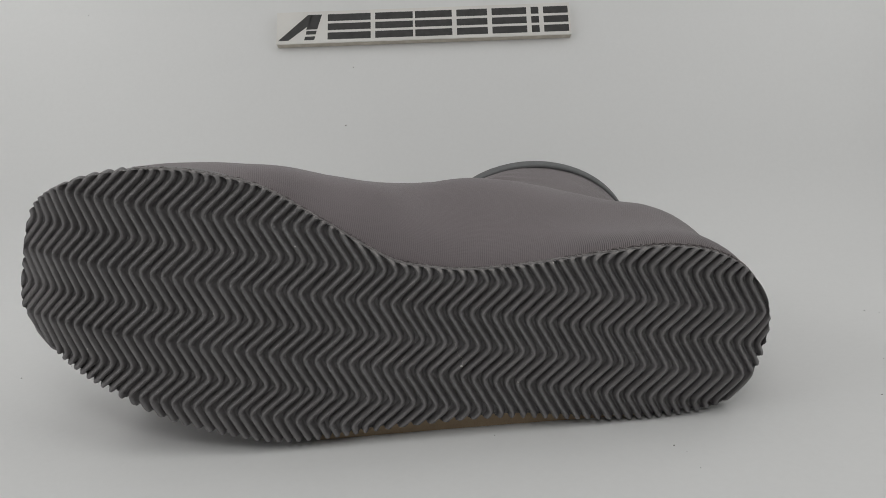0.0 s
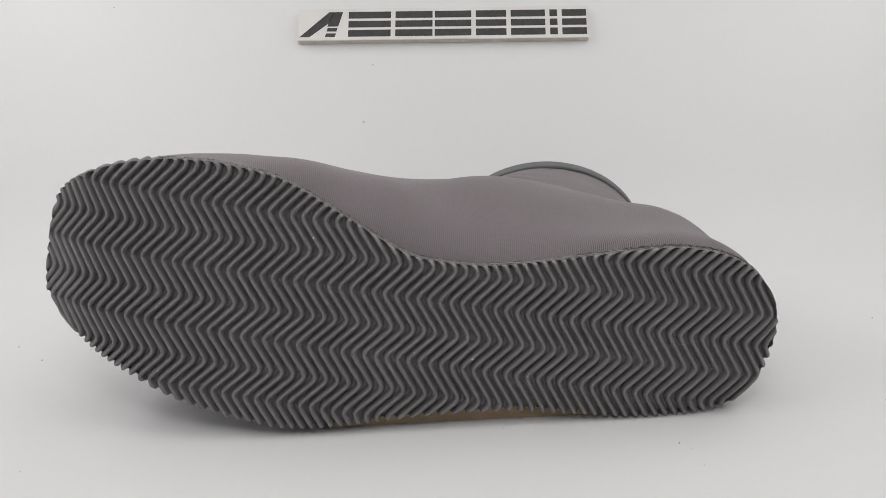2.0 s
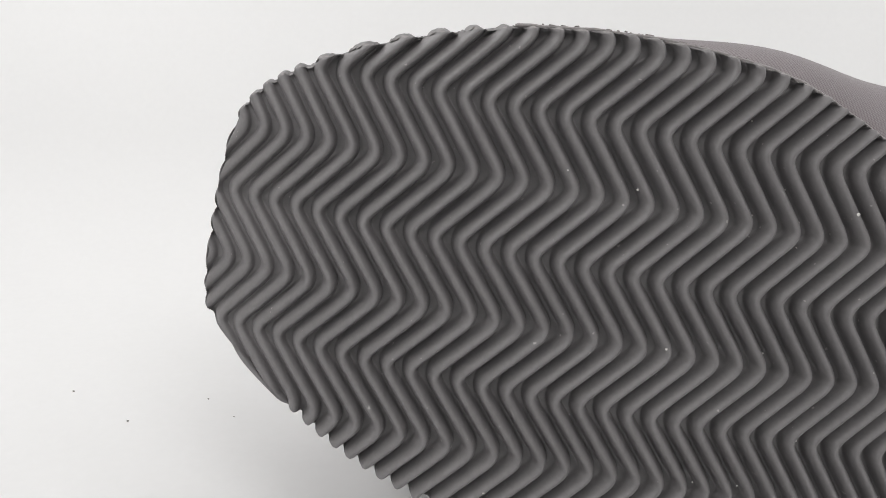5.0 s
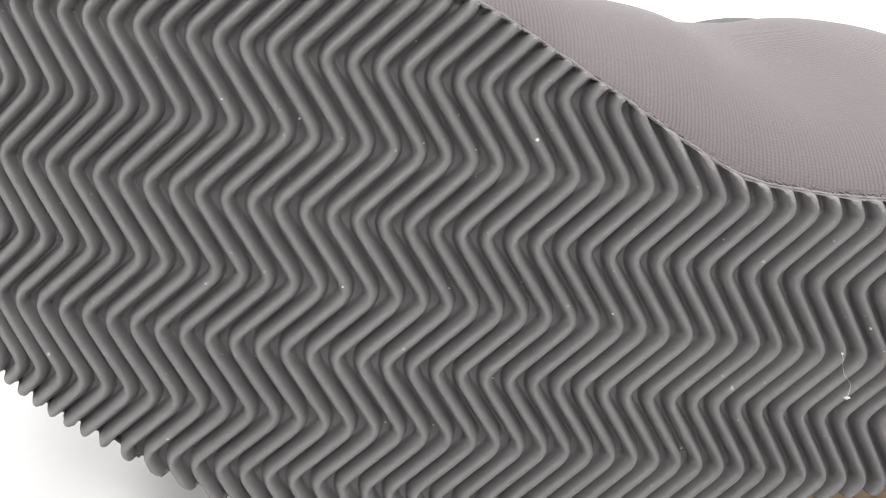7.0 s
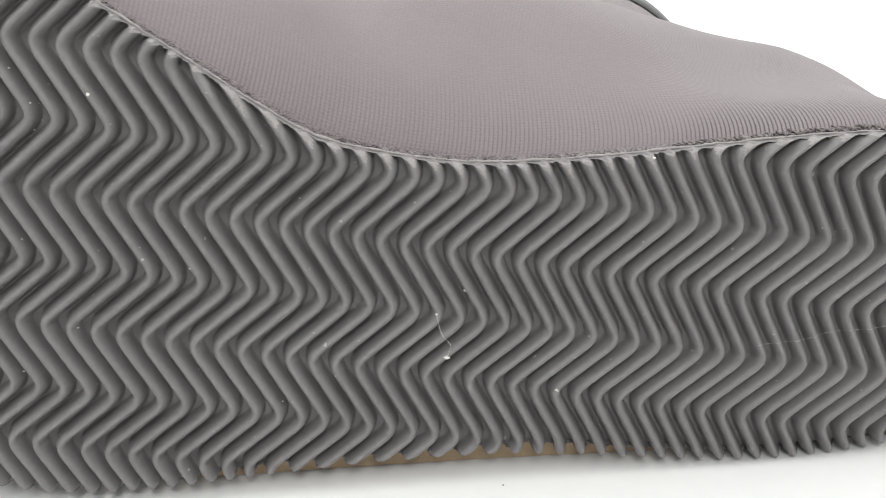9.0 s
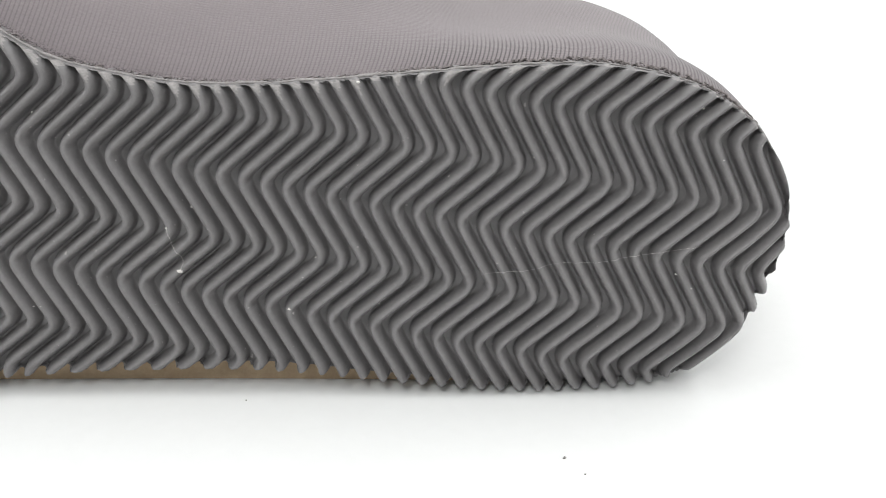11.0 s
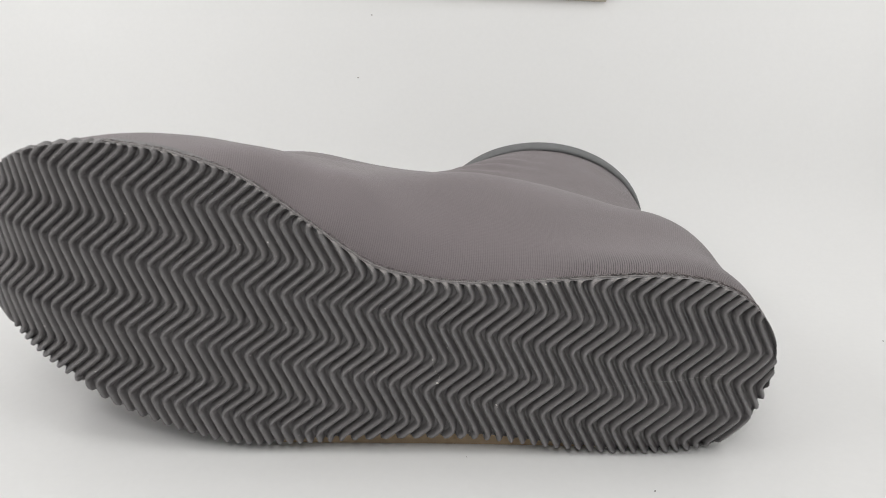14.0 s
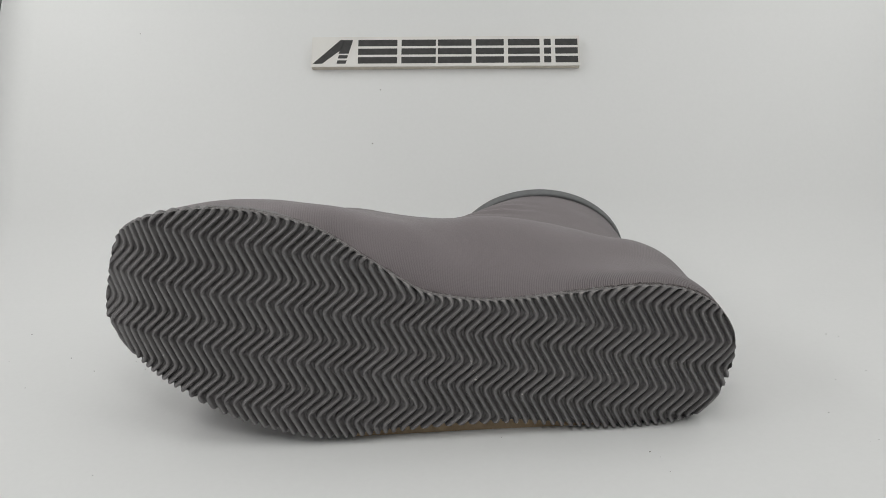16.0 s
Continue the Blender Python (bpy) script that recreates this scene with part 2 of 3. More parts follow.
def on_slope(x, z):
    """A place on the sloping part of the paper at height z."""
    y0, z0 = BEND + RADIUS * math.sin(RISE), RADIUS * (1 - math.cos(RISE)) + FLOOR
    return Vector((x, y0 + (z - z0) / math.tan(RISE), z))


def build_sweep():
    prof = sweep_profile()
    xs = np.linspace(X_LEFT, X_RIGHT, 25)
    verts, faces = [], []
    n = len(prof)
    for layer in (0.0, -0.0006):
        for x in xs:
            for y, z in prof:
                verts.append((x, y, z + layer))
    m = len(xs) * n
    for i in range(len(xs) - 1):
        for j in range(n - 1):
            a = i * n + j
            faces.append((a, a + n, a + n + 1, a + 1))
            faces.append((m + a, m + a + 1, m + a + n + 1, m + a + n))
    for i in (0, len(xs) - 1):
        for j in range(n - 1):
            a = i * n + j
            faces.append((a, a + 1, m + a + 1, m + a))
    ob = mesh_object("backdrop", verts, faces, M_PAPER)
    return tagged(ob, "seamless white paper sweep curving up behind the boot", "backdrop", kind="structure")


def wall(name, sx, sy, sz, at, mat, label):
    me = bpy.data.meshes.new(name)
    bm = box_bm(sx, sy, sz, 0.0, at)
    bm.to_mesh(me)
    bm.free()
    me.materials.append(mat)
    return tagged(new(name, me), label, "wall", kind="structure")


build_sweep()
wall("floor", 0.90, 1.50, 0.02, (0.0, -0.07, FLOOR - 0.012), M_BOX, "white floor board under the paper")
wall("wall_left", 0.02, 1.50, 0.68, (-0.43, -0.07, 0.325), M_BOX, "white side wall of the photo box")
wall("wall_right", 0.02, 1.50, 0.68, (0.43, -0.07, 0.325), M_BOX, "white side wall of the photo box")
wall("wall_back", 0.84, 0.02, 0.68, (0.0, 0.67, 0.325), M_BOX, "white back wall of the photo box")
# front wall is added behind the camera, grey to bounce little light
wall("added_wall_front", 0.84, 0.02, 0.68, (0.0, -0.81, 0.325), M_FRONT, "unseen grey wall added at the front to cut bounced light")
wall("ceiling", 0.90, 1.50, 0.02, (0.0, -0.07, 0.66), M_BOX, "white roof of the photo box")
lamp = empty("ceiling_light", pose(-0.05, 0.03, 0.65), "flat white light panel under the roof", "light")
part("housing", box_bm(0.62, 0.62, 0.03, 0.004, (0, 0, -0.016)), M_PANEL, lamp)
# housings for the added side lamps, out of view
for watts, at in SIDE_FILLS:
    side_fill = empty("side_fill_lamp", at @ Matrix.Translation((0, 0, 0.012)), "long white fill lamp, added out of view along the side wall", "light", "side lights of the photo box")
    part("housing", box_bm(0.09, 0.64, 0.016, 0.004), M_PANEL, side_fill)
# housing and stem made up for the added front lamp
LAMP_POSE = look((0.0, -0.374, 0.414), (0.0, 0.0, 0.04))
strip = empty("front_fill_lamp", LAMP_POSE, "short white fill lamp, added out of view, on a thin stem from the roof", "light")
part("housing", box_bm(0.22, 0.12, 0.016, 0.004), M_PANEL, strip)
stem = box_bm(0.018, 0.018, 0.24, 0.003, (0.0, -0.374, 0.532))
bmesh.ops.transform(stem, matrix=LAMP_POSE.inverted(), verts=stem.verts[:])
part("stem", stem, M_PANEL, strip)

# ---------------------------------------------------------------- the boot: outsole
MM = 0.001
# edge of the tread face, seen along y: toe at -x, heel at +x
OUTLINE = spline([(-154.2, 48), (-149.7, 72), (-143.3, 83.6), (-128.5, 90.7), (-109, 95), (-92, 95.4), (-75.3, 93.5), (-55.7, 87.9), (-36.7, 76), (-17.6, 63.2), (-7.9, 58.9), (11.8, 55.7), (31.6, 56.1), (50.7, 57.7), (70.8, 59.2), (84.9, 59.1), (99.5, 55.6), (110.8, 48.3), (117.6, 38), (119.5, 28), (117.3, 15.7), (110.6, 3.9), (97.4, -2.6), (73, -3.7), (47, -1.3), (20.7, 1.2), (-8, 1), (-40.3, -1), (-56.4, -1), (-70.8, 1.6), (-95.2, 8.9), (-116.6, 18.5), (-135.6, 28.4), (-150, 39.8)], 12) * MM
PITCH = 3.915 * MM       # from ridge to ridge
HEIGHT = 3.2 * MM        # of a ridge
HALF = 1.22 * MM         # half the width of a ridge at its foot
CREST = 1.08 * MM        # how far a crest stands out of the mean face
EDGE = 0.8 * MM          # radius of the tread's edge
ROUND = 0.25             # rounding of the bends, in rows

# the bends of the zigzag, row by row from the top: where ridge 0 turns, and the height of the row at x = 0 (mm)
ROWS = np.arange(-2, 10)
ROW_X = np.array([5.1, 11.2, 1.117, 7.105, -2.842, 3.067, -7.181, -1.459, -11.6, -5.9, -16.0, -10.3])
ROW_Z = np.array([88.9, 77.8, 65.511, 54.445, 42.239, 31.002, 18.892, 7.688, -4.3, -15.6, -27.5, -38.8])


def smooth(a, lo, hi):
    t = np.clip((a - lo) / (hi - lo), 0, 1)
    return t * t * (3 - 2 * t)


def bend_points(k):
    """Where the ridges k bend: x and z, a column for each row. The rows sag and fan out from toe to heel."""
    k = np.asarray(k, dtype=float)[:, None]
    a, r = k * PITCH / 0.1, np.clip(ROWS, -1, 7)[None] - 2.5
    x = 3.915 * k + ROW_X - 1.308 * a - 0.739 * a ** 2 + 1.477 * a ** 3 + 0.62 * a ** 4 - 0.323 * a ** 5 + r * (-0.224 * a - 0.302 * a ** 2 + 0.331 * a ** 3 + 0.375 * a ** 4) + r * r * (0.033 * a + 0.119 * a * a)
    side = np.where(ROWS % 2 == 0, -1.0, 1.0)
    a = x / 100
    z = ROW_Z - 18.841 * a + 0.226 * a ** 2 + 0.499 * a ** 3 - 0.684 * a ** 4 + r * (-0.56 * a + 0.054 * a * a + 0.293 * a ** 3) + r * r * (0.025 * a * a - 0.063 * a)
    # sharp corners lie a little outside the rounded ones
    return (x + 0.60 * side) * MM, (z - 0.45 * side) * MM


def row_weights(s):
    """How much each row's corner counts at the row number s, bends rounded off."""
    u = np.linspace(-1, 1, 41)
    kernel = (1 - np.abs(u)) / (1 - np.abs(u)).sum()
    gap = np.abs(np.asarray(s)[:, None, None] + ROUND * u[None, None] - ROWS[None, :, None])
    return (np.clip(1 - gap, 0, 1) * kernel).sum(2)


def heel_roll(x, z):
    """How far the edge falls back round the lower heel."""
    return 3.4 * MM * smooth(x, 0.045, 0.112) * (1 - smooth(z, 0.012, 0.056))


def tread_y(x, z):
    """Depth of the tread's face: curled up at the toe, leaning back at the top."""
    a, b = np.asarray(x) / 0.1, np.asarray(z) / 0.1
    return (-29.965 + 6.43 * a - 2.744 * a ** 2 - 2.369 * a ** 3 + 4.275 * a ** 4 + 9.086 * b - 7.287 * a * b + 1.751 * a * a * b + 1.105 * b * b + 3.053 * a * b * b - 0.058 * a ** 3 * b + 2.103 * a * a * b * b) * MM


def edge_y(x, z):
    return tread_y(x, z) + heel_roll(x, z)


def outline_distance(px, pz):
    """Signed distance to the outline (inside positive) and the outward direction."""
    poly = OUTLINE
    nxt = np.roll(poly, -1, 0)
    seg = nxt - poly
    ln = np.maximum((seg ** 2).sum(1), 1e-18)
    dist = np.empty(len(px))
    nx, nz = np.empty(len(px)), np.empty(len(px))
    # the outline runs clockwise, so its outward side lies to the left of its way
    for s in range(0, len(px), 4000):
        p = np.stack([px[s:s + 4000], pz[s:s + 4000]], 1)
        rel = p[:, None] - poly[None]
        t = np.clip((rel * seg[None]).sum(2) / ln, 0, 1)
        gap = rel - t[..., None] * seg[None]
        d2 = (gap ** 2).sum(2)
        k = d2.argmin(1)
        r = np.arange(len(p))
        d = np.sqrt(d2[r, k])
        cross = seg[k, 0] * rel[r, k, 1] - seg[k, 1] * rel[r, k, 0]
        inside = cross < 0
        tangent = seg[k] / np.sqrt(ln[k])[:, None]
        normal = np.stack([-tangent[:, 1], tangent[:, 0]], 1)
        away = gap[r, k] / np.maximum(d, 1e-9)[:, None]
        out = np.where(inside[:, None], -away, away)
        out = np.where((d < 2e-5)[:, None], normal, out)
        dist[s:s + 4000] = np.where(inside, d, -d)
        nx[s:s + 4000], nz[s:s + 4000] = out[:, 0], out[:, 1]
    return dist, nx, nz


def ridge(away, x):
    """Height of a ridge at a distance from its crest: round top, steep flanks, flat furrow."""
    low = 1 - 0.45 * smooth(-np.asarray(x), 0.122, 0.152)
    return HEIGHT * low * (1 - np.clip(away / HALF, 0, 1) ** 2.1) ** 0.8


def build_outsole(parent):
    # columns follow the ridges, rows run across them
    knots = np.array([0, 0.07, 0.12, 0.155, 0.185, 0.21, 0.235, 0.27, 0.31, 0.37, 0.43, 0.5, 0.57, 0.63, 0.69, 0.73, 0.765, 0.79, 0.815, 0.845, 0.88, 0.93])
    c = (np.arange(-45, 42)[:, None] + knots[None]).ravel()
    s = np.arange(-1.8, 8.8, 0.04)
    bx, bz = bend_points(c - 0.5)
    weights = row_weights(s).T
    x, z = bx @ weights, bz @ weights
    # distance from the crest, square to the ridge
    along = np.stack([np.gradient(x, axis=1), np.gradient(z, axis=1)])
    across = np.stack([np.gradient(x, c, axis=0), np.gradient(z, c, axis=0)])
    square = np.abs(along[0] * across[1] - along[1] * across[0]) / np.sqrt((along ** 2).sum(0))
    away = np.abs(c % 1.0 - 0.5)[:, None] * square
    d, nx, nz = outline_distance(x.ravel(), z.ravel())
    d, nx, nz = d.reshape(x.shape), nx.reshape(x.shape), nz.reshape(x.shape)
    # the edge is rolled at the toe and crisp where it meets the cloth
    cloth = smooth(x, -0.112, -0.095) * smooth(z, 0.012, 0.040)
    cloth = np.maximum(cloth, smooth(x, 0.09, 0.11) * smooth(z, 0.012, 0.024))
    edge = EDGE * (1 - 0.55 * cloth) + 0.5 * MM * smooth(-x, 0.120, 0.150)
    q = np.maximum(edge - d, 0.0)
    reach = edge * math.pi / 2 + 6.5 * MM
    keep = q < reach
    # on the side wall the ridges run straight back from the edge
    bx, bz = x - nx * q, z - nz * q
    near = np.argwhere((d > 0) & (d < 4 * MM))
    tree = kdtree.KDTree(len(near))
    for n, (i, j) in enumerate(near):
        tree.insert((x[i, j], z[i, j], 0.0), n)
    tree.balance()
    for i, j in np.argwhere(keep & (q > 0.6 * edge)):
        found = tree.find_n((bx[i, j], bz[i, j], 0.0), 3)
        weight = [1.0 / (gap + 1e-5) for _, _, gap in found]
        away[i, j] = sum(w * away[tuple(near[n])] for w, (_, n, _) in zip(weight, found)) / sum(weight)
    h = ridge(away, x)
    h *= np.clip((reach - q) / (2.2 * MM), 0, 1)
    angle = np.minimum(q / edge, math.pi / 2)
    # along the cloth the furrows end against the lip
    # and round the lower heel and the lower toe against a smooth rim
    rim = np.maximum(smooth(x, 0.086, 0.100) * (1 - smooth(z, 0.008, 0.016)), smooth(-x, 0.136, 0.140) * (1 - smooth(z, 0.036, 0.041)))
    h = np.maximum(h, HEIGHT * 0.85 * np.maximum(cloth, rim) * smooth(q, 0.1 * edge, 1.0 * edge))
    out = edge * np.sin(angle)
    back = edge * (1 - np.cos(angle)) + np.maximum(q - edge * math.pi / 2, 0)
    lift = h - HEIGHT + CREST
    # the side is cut straight back, with the ridges running out into it
    side = out + np.sin(angle) * (0.45 * (h - HEIGHT) - 0.1 * MM)
    fx, fz = bx + nx * side, bz + nz * side
    fy = tread_y(bx, bz) + heel_roll(bx, bz) * (1 - np.clip(d / (9 * MM), 0, 1)) ** 2 + back - lift * np.cos(angle)
    fz = np.maximum(fz, FLOOR + 0.0001)
    idx = -np.ones(x.shape, dtype=int)
    idx[keep] = np.arange(keep.sum())
    verts = np.stack([fx[keep], fy[keep], fz[keep]], 1)
    a, b2, c2, e = idx[:-1, :-1], idx[1:, :-1], idx[1:, 1:], idx[:-1, 1:]
    ok = (a >= 0) & (b2 >= 0) & (c2 >= 0) & (e >= 0)
    faces = np.stack([a[ok], b2[ok], c2[ok], e[ok]], 1)
    ob = mesh_object("outsole", verts, faces, M_RUBBER, parent, "dark grey moulded rubber outsole with zigzag ridges")
    # pale film of rubber on the tips of the ridges below the cloth
    ob.data.materials.append(M_LIP)
    depth = 2.0 * MM * smooth(x, -0.045, -0.020) * (1 - smooth(x, 0.06, 0.085)) * cloth * (0.75 + 0.5 * np.sin(c * 7.0) * np.sin(c * 2.3))[:, None]
    tip = (d > -0.3 * MM) & (away < 0.9 * MM * (1 - d / np.maximum(depth, 1e-6)))
    ob.data.polygons.foreach_set("material_index", tip[:-1, :-1][ok].astype(np.int32))
    return ob


def ring_points(n):
    """n points round the outline at even steps, with outward directions."""
    p = OUTLINE
    seg = np.linalg.norm(np.roll(p, -1, 0) - p, axis=1)
    s = np.concatenate([[0], np.cumsum(seg)])
    t = np.linspace(0, s[-1], n, endpoint=False)
    closed = np.vstack([p, p[:1]])
    out = np.stack([np.interp(t, s, closed[:, 0]), np.interp(t, s, closed[:, 1])], 1)
    tan = np.roll(out, -1, 0) - np.roll(out, 1, 0)
    tan /= np.linalg.norm(tan, axis=1, keepdims=True)
    return out, np.stack([-tan[:, 1], tan[:, 0]], 1), t


# ---------------------------------------------------------------- the boot: upper
CUFF = dict(x=0.0500, z=0.0239, rx=0.0487, rz=0.0369, y=0.1318, lean=-0.016)
# how the cloth swells between sole and cuff: waves from toe to heel (rows) and up the leg (columns), in mm
SWELL = ((1.9, 4.6, 0.6, 0.4, 0.1), (-6.8, -2.8, 3.3, 2.4, -2.4), (-5.2, -5.0, 1.4, 1.1, -0.5), (3.8, -1.3, 1.3, -0.2, -0.4), (2.0, 0.5, 1.1, 0.2, 0.3), (-1.8, -0.8, 0.5, 0.7, 0.4), (-0.3, 0.0, 0.0, 0.2, 0.0), (0.2, 0.1, -0.1, -0.1, -0.1))
HEEL_PUSH = (-0.0012, 0.0006)


def upper_grid(n=420, m=90):
    ring, out, arc = ring_points(n)
    # the cloth meets the tread at its upper edge and stays behind it elsewhere
    tuck = 1.1 * MM + 3.2 * MM * (1 - smooth(ring[:, 0], -0.135, -0.095) * smooth(ring[:, 1], 0.008, 0.045))
    sx, sz = ring[:, 0] - out[:, 0] * tuck, ring[:, 1] - out[:, 1] * tuck
    sy = edge_y(ring[:, 0], ring[:, 1]) + 1.7 * MM + 0.6 * tuck
    a = np.clip((ring[:, 0] + 0.1525) / 0.272, 0, 1)
    mid = np.interp(a, [0, 0.5, 1], [0.052, 0.034, 0.028])
    top = ring[:, 1] > mid
    cx = CUFF["x"] - CUFF["rx"] * np.cos(math.pi * a)
    cz = CUFF["z"] + np.where(top, 1, -1) * CUFF["rz"] * np.sqrt(np.clip(1 - ((cx - CUFF["x"]) / CUFF["rx"]) ** 2, 0, 1))
    cy = CUFF["y"] + CUFF["lean"] * (cx - CUFF["x"])
    grid = np.zeros((m, n, 3))
    for i in range(m):
        t = i / (m - 1)
        ex = t ** (1 + 0.95 * (1 - a) ** 1.6)
        ez = t ** (1 + 0.8 * (1 - a))
        x = sx + (cx - sx) * ex
        y = sy + (cy - sy) * t
        hump = np.sin(math.pi * t ** 0.66)
        rise = sum(SWELL[p][q] * np.cos(p * math.pi * a) * math.sin((q + 1) * math.pi * t ** 0.8) for p in range(8) for q in range(5)) * MM
        back = 0.0015 * np.exp(-((a - 0.89) / 0.085) ** 2) * math.sin(math.pi * t)
        z = sz + (cz - sz) * ez + np.where(top, rise * smooth(np.where(top, a, 0.5), -0.01, 0.12) + back, -0.002 * hump)
        x = x + smooth(a, 0.70, 1.0) * (HEEL_PUSH[0] * math.sin(math.pi * t) + HEEL_PUSH[1] * math.sin(2 * math.pi * t))
        z = np.maximum(z, FLOOR + 0.0004)
        grid[i] = np.stack([x, y, z], 1)
    # soft folds under the cuff
    for i in range(m):
        for k in range(n):
            p = Vector(grid[i, k])
            e = math.sin(math.pi * i / (m - 1)) ** 0.5
            f = 0.0010 * noise.noise(p * 38.0) * e + 0.0005 * noise.noise(p * 110.0) * e * (i / m)
            # the soft fold over the instep and the hollow behind it
            if p.z > 0.05:
                f += 0.0022 * math.exp(-((p.x + 0.020) / 0.012) ** 2 - ((p.y + 0.005) / 0.012) ** 2)
                f -= 0.0016 * math.exp(-((p.x - 0.006) / 0.016) ** 2 - ((p.y - 0.002) / 0.014) ** 2)
            # a few slanting creases below the front of the cuff
            t = i / (m - 1)
            near = math.exp(-((p.x - 0.018) / 0.020) ** 2) * math.exp(-((t - 0.86) / 0.09) ** 2) * (p.z > 0.03)
            f += 0.0009 * near * math.sin(2 * math.pi * (p.y * 115.0 + p.x * 38.0))
            if grid[i, k, 2] > FLOOR + 0.001:
                grid[i, k, 2] += f
    return grid


def grid_faces(m, n):
    return [(i * n + k, i * n + (k + 1) % n, (i + 1) * n + (k + 1) % n, (i + 1) * n + k) for i in range(m - 1) for k in range(n)]


def build_upper(parent, grid):
    m, n, _ = grid.shape
    # the seam of the unrolled cloth lies underneath
    start = int(grid[m // 3, :, 2].argmin())
    g = np.roll(grid, -start, axis=1)
    step = np.linalg.norm(np.diff(np.concatenate([g, g[:, :1]], 1), axis=1), axis=2)
    u = np.concatenate([np.zeros((m, 1)), np.cumsum(step, 1)], 1)
    u -= 0.5 * u[:, -1:]
    v = np.concatenate([np.zeros((1, n)), np.cumsum(np.linalg.norm(np.diff(g, axis=0), axis=2), 0)], 0)
    g2 = np.concatenate([g, g[:, :1]], 1)
    v2 = np.concatenate([v, v[:, :1]], 1)
    uv = np.stack([u, v2], 2).reshape(-1, 2)
    faces = [(i * (n + 1) + k, i * (n + 1) + k + 1, (i + 1) * (n + 1) + k + 1, (i + 1) * (n + 1) + k) for i in range(m - 1) for k in range(n)]
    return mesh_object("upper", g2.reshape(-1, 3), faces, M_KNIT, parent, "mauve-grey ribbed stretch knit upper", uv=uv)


def build_cuff(parent, grid):
    rim = grid[-1]
    n = len(rim)
    c = rim.mean(0)
    out = rim - c
    out[:, 1] = 0
    out /= np.linalg.norm(out, axis=1, keepdims=True)
    # profile of the folded binding: along the leg, outwards
    prof = [(-0.0033, 0.0001), (-0.0036, 0.0010), (-0.0030, 0.0016), (0.0, 0.0019), (0.0032, 0.0022), (0.0048, 0.0020), (0.0053, 0.0010), (0.0046, 0.0), (0.0, -0.0004), (-0.0035, -0.0003)]
    rows = np.array([[rim[k] + np.array([0, a, 0]) + out[k] * b for k in range(n)] for a, b in prof])
    rows[:, :, 2] = np.maximum(rows[:, :, 2], FLOOR + 0.0002)
    m = len(prof)
    mesh_object("cuff_binding", rows.reshape(-1, 3), grid_faces(m, n), M_BAND, parent, "slate-grey elastic binding round the opening")
    # lining inside the leg
    inner = []
    for t, k in ((0.004, 0.965), (-0.006, 0.92), (-0.015, 0.85), (-0.025, 0.75), (-0.035, 0.6)):
        r = c + (rim - c) * k
        r[:, 1] = rim[:, 1] + t
        inner.append(r)
    inner.append(np.tile(c + np.array([0, -0.038, 0]), (n, 1)))
    inner = np.array(inner)
    inner[:, :, 2] = np.maximum(inner[:, :, 2], FLOOR + 0.001)
    mesh_object("lining", inner.reshape(-1, 3), grid_faces(len(inner), n), M_LINING, parent, "dark lining inside the opening")


def build_lip(parent):
    ring, out, _ = ring_points(900)
    first = int(np.argmin((ring[:, 0] + 0.100) ** 2 + (ring[:, 1] - 0.095) ** 2))
    last = int(np.argmin((ring[:, 0] - 0.1195) ** 2 + (ring[:, 1] - 0.018) ** 2))
    ring, out = ring[first:last], out[first:last]
    y = edge_y(ring[:, 0], ring[:, 1]) + 1.3 * MM
    wob = np.array([noise.noise(Vector((p[0], 0, p[1])) * 260.0) for p in ring])
    fine = np.array([noise.noise(Vector((p[0], 3, p[1])) * 900.0) for p in ring])
    off = -0.2 * MM + 0.12 * MM * wob
    pts = np.stack([ring[:, 0] + out[:, 0] * off, y + 0.15 * MM * fine, ring[:, 1] + out[:, 1] * off], 1)
    v, f = tube(pts, (0.27 + 0.13 * wob + 0.15 * fine) * (1 - 0.4 * smooth(ring[:, 0], 0.05, 0.09)) * MM, 6, False)
    mesh_object("rubber_lip", v, f, M_LIP, parent, "thin pale rubber lip where tread meets cloth")


def build_stitches(parent):
    """Gathered edge of the cloth: a row of short dark threads behind the lip."""
    ring, out, _ = ring_points(1000)
    rnd = random.Random(4)
    verts, faces = [], []
    for k in range(0, 1000):
        if ring[k, 1] < 0.018 or ring[k, 0] < -0.100:
            continue
        heel = float(smooth(ring[k, 0], 0.03, 0.08))
        back = float(smooth(ring[k, 0], 0.106, 0.117))
        for _ in range(1 + (heel > 0.3)):
            p = Vector((ring[k, 0], float(edge_y(*ring[k])) + (2.2 + heel * rnd.uniform(-0.6, 0.8)) * MM, ring[k, 1])) + Vector((out[k, 0], 0, out[k, 1])) * (rnd.uniform(-0.35, 0.10 + 0.25 * heel) - 0.65 * back) * MM
            ahead = ring[(k + 1) % 1000] - ring[k]
            t = Vector((ahead[0], 0, ahead[1])).normalized()
            d = (Vector((0, 1, 0)) + t * rnd.uniform(-0.7, 0.7)).normalized()
            v, f = tube([p - d * 0.6 * MM, p + Vector((out[k, 0], 0, out[k, 1])) * 0.2 * heel * (1 - back) * MM, p + d * rnd.uniform(0.5, 1.2) * MM], rnd.uniform(0.08, 0.16) * (1 + 0.5 * heel) * MM, 4, False)
            faces += [tuple(i + len(verts) for i in q) for q in f]
            verts += list(v)
    mesh_object("stitching", verts, faces, M_THREAD, parent, "short dark gathered threads along the seam")


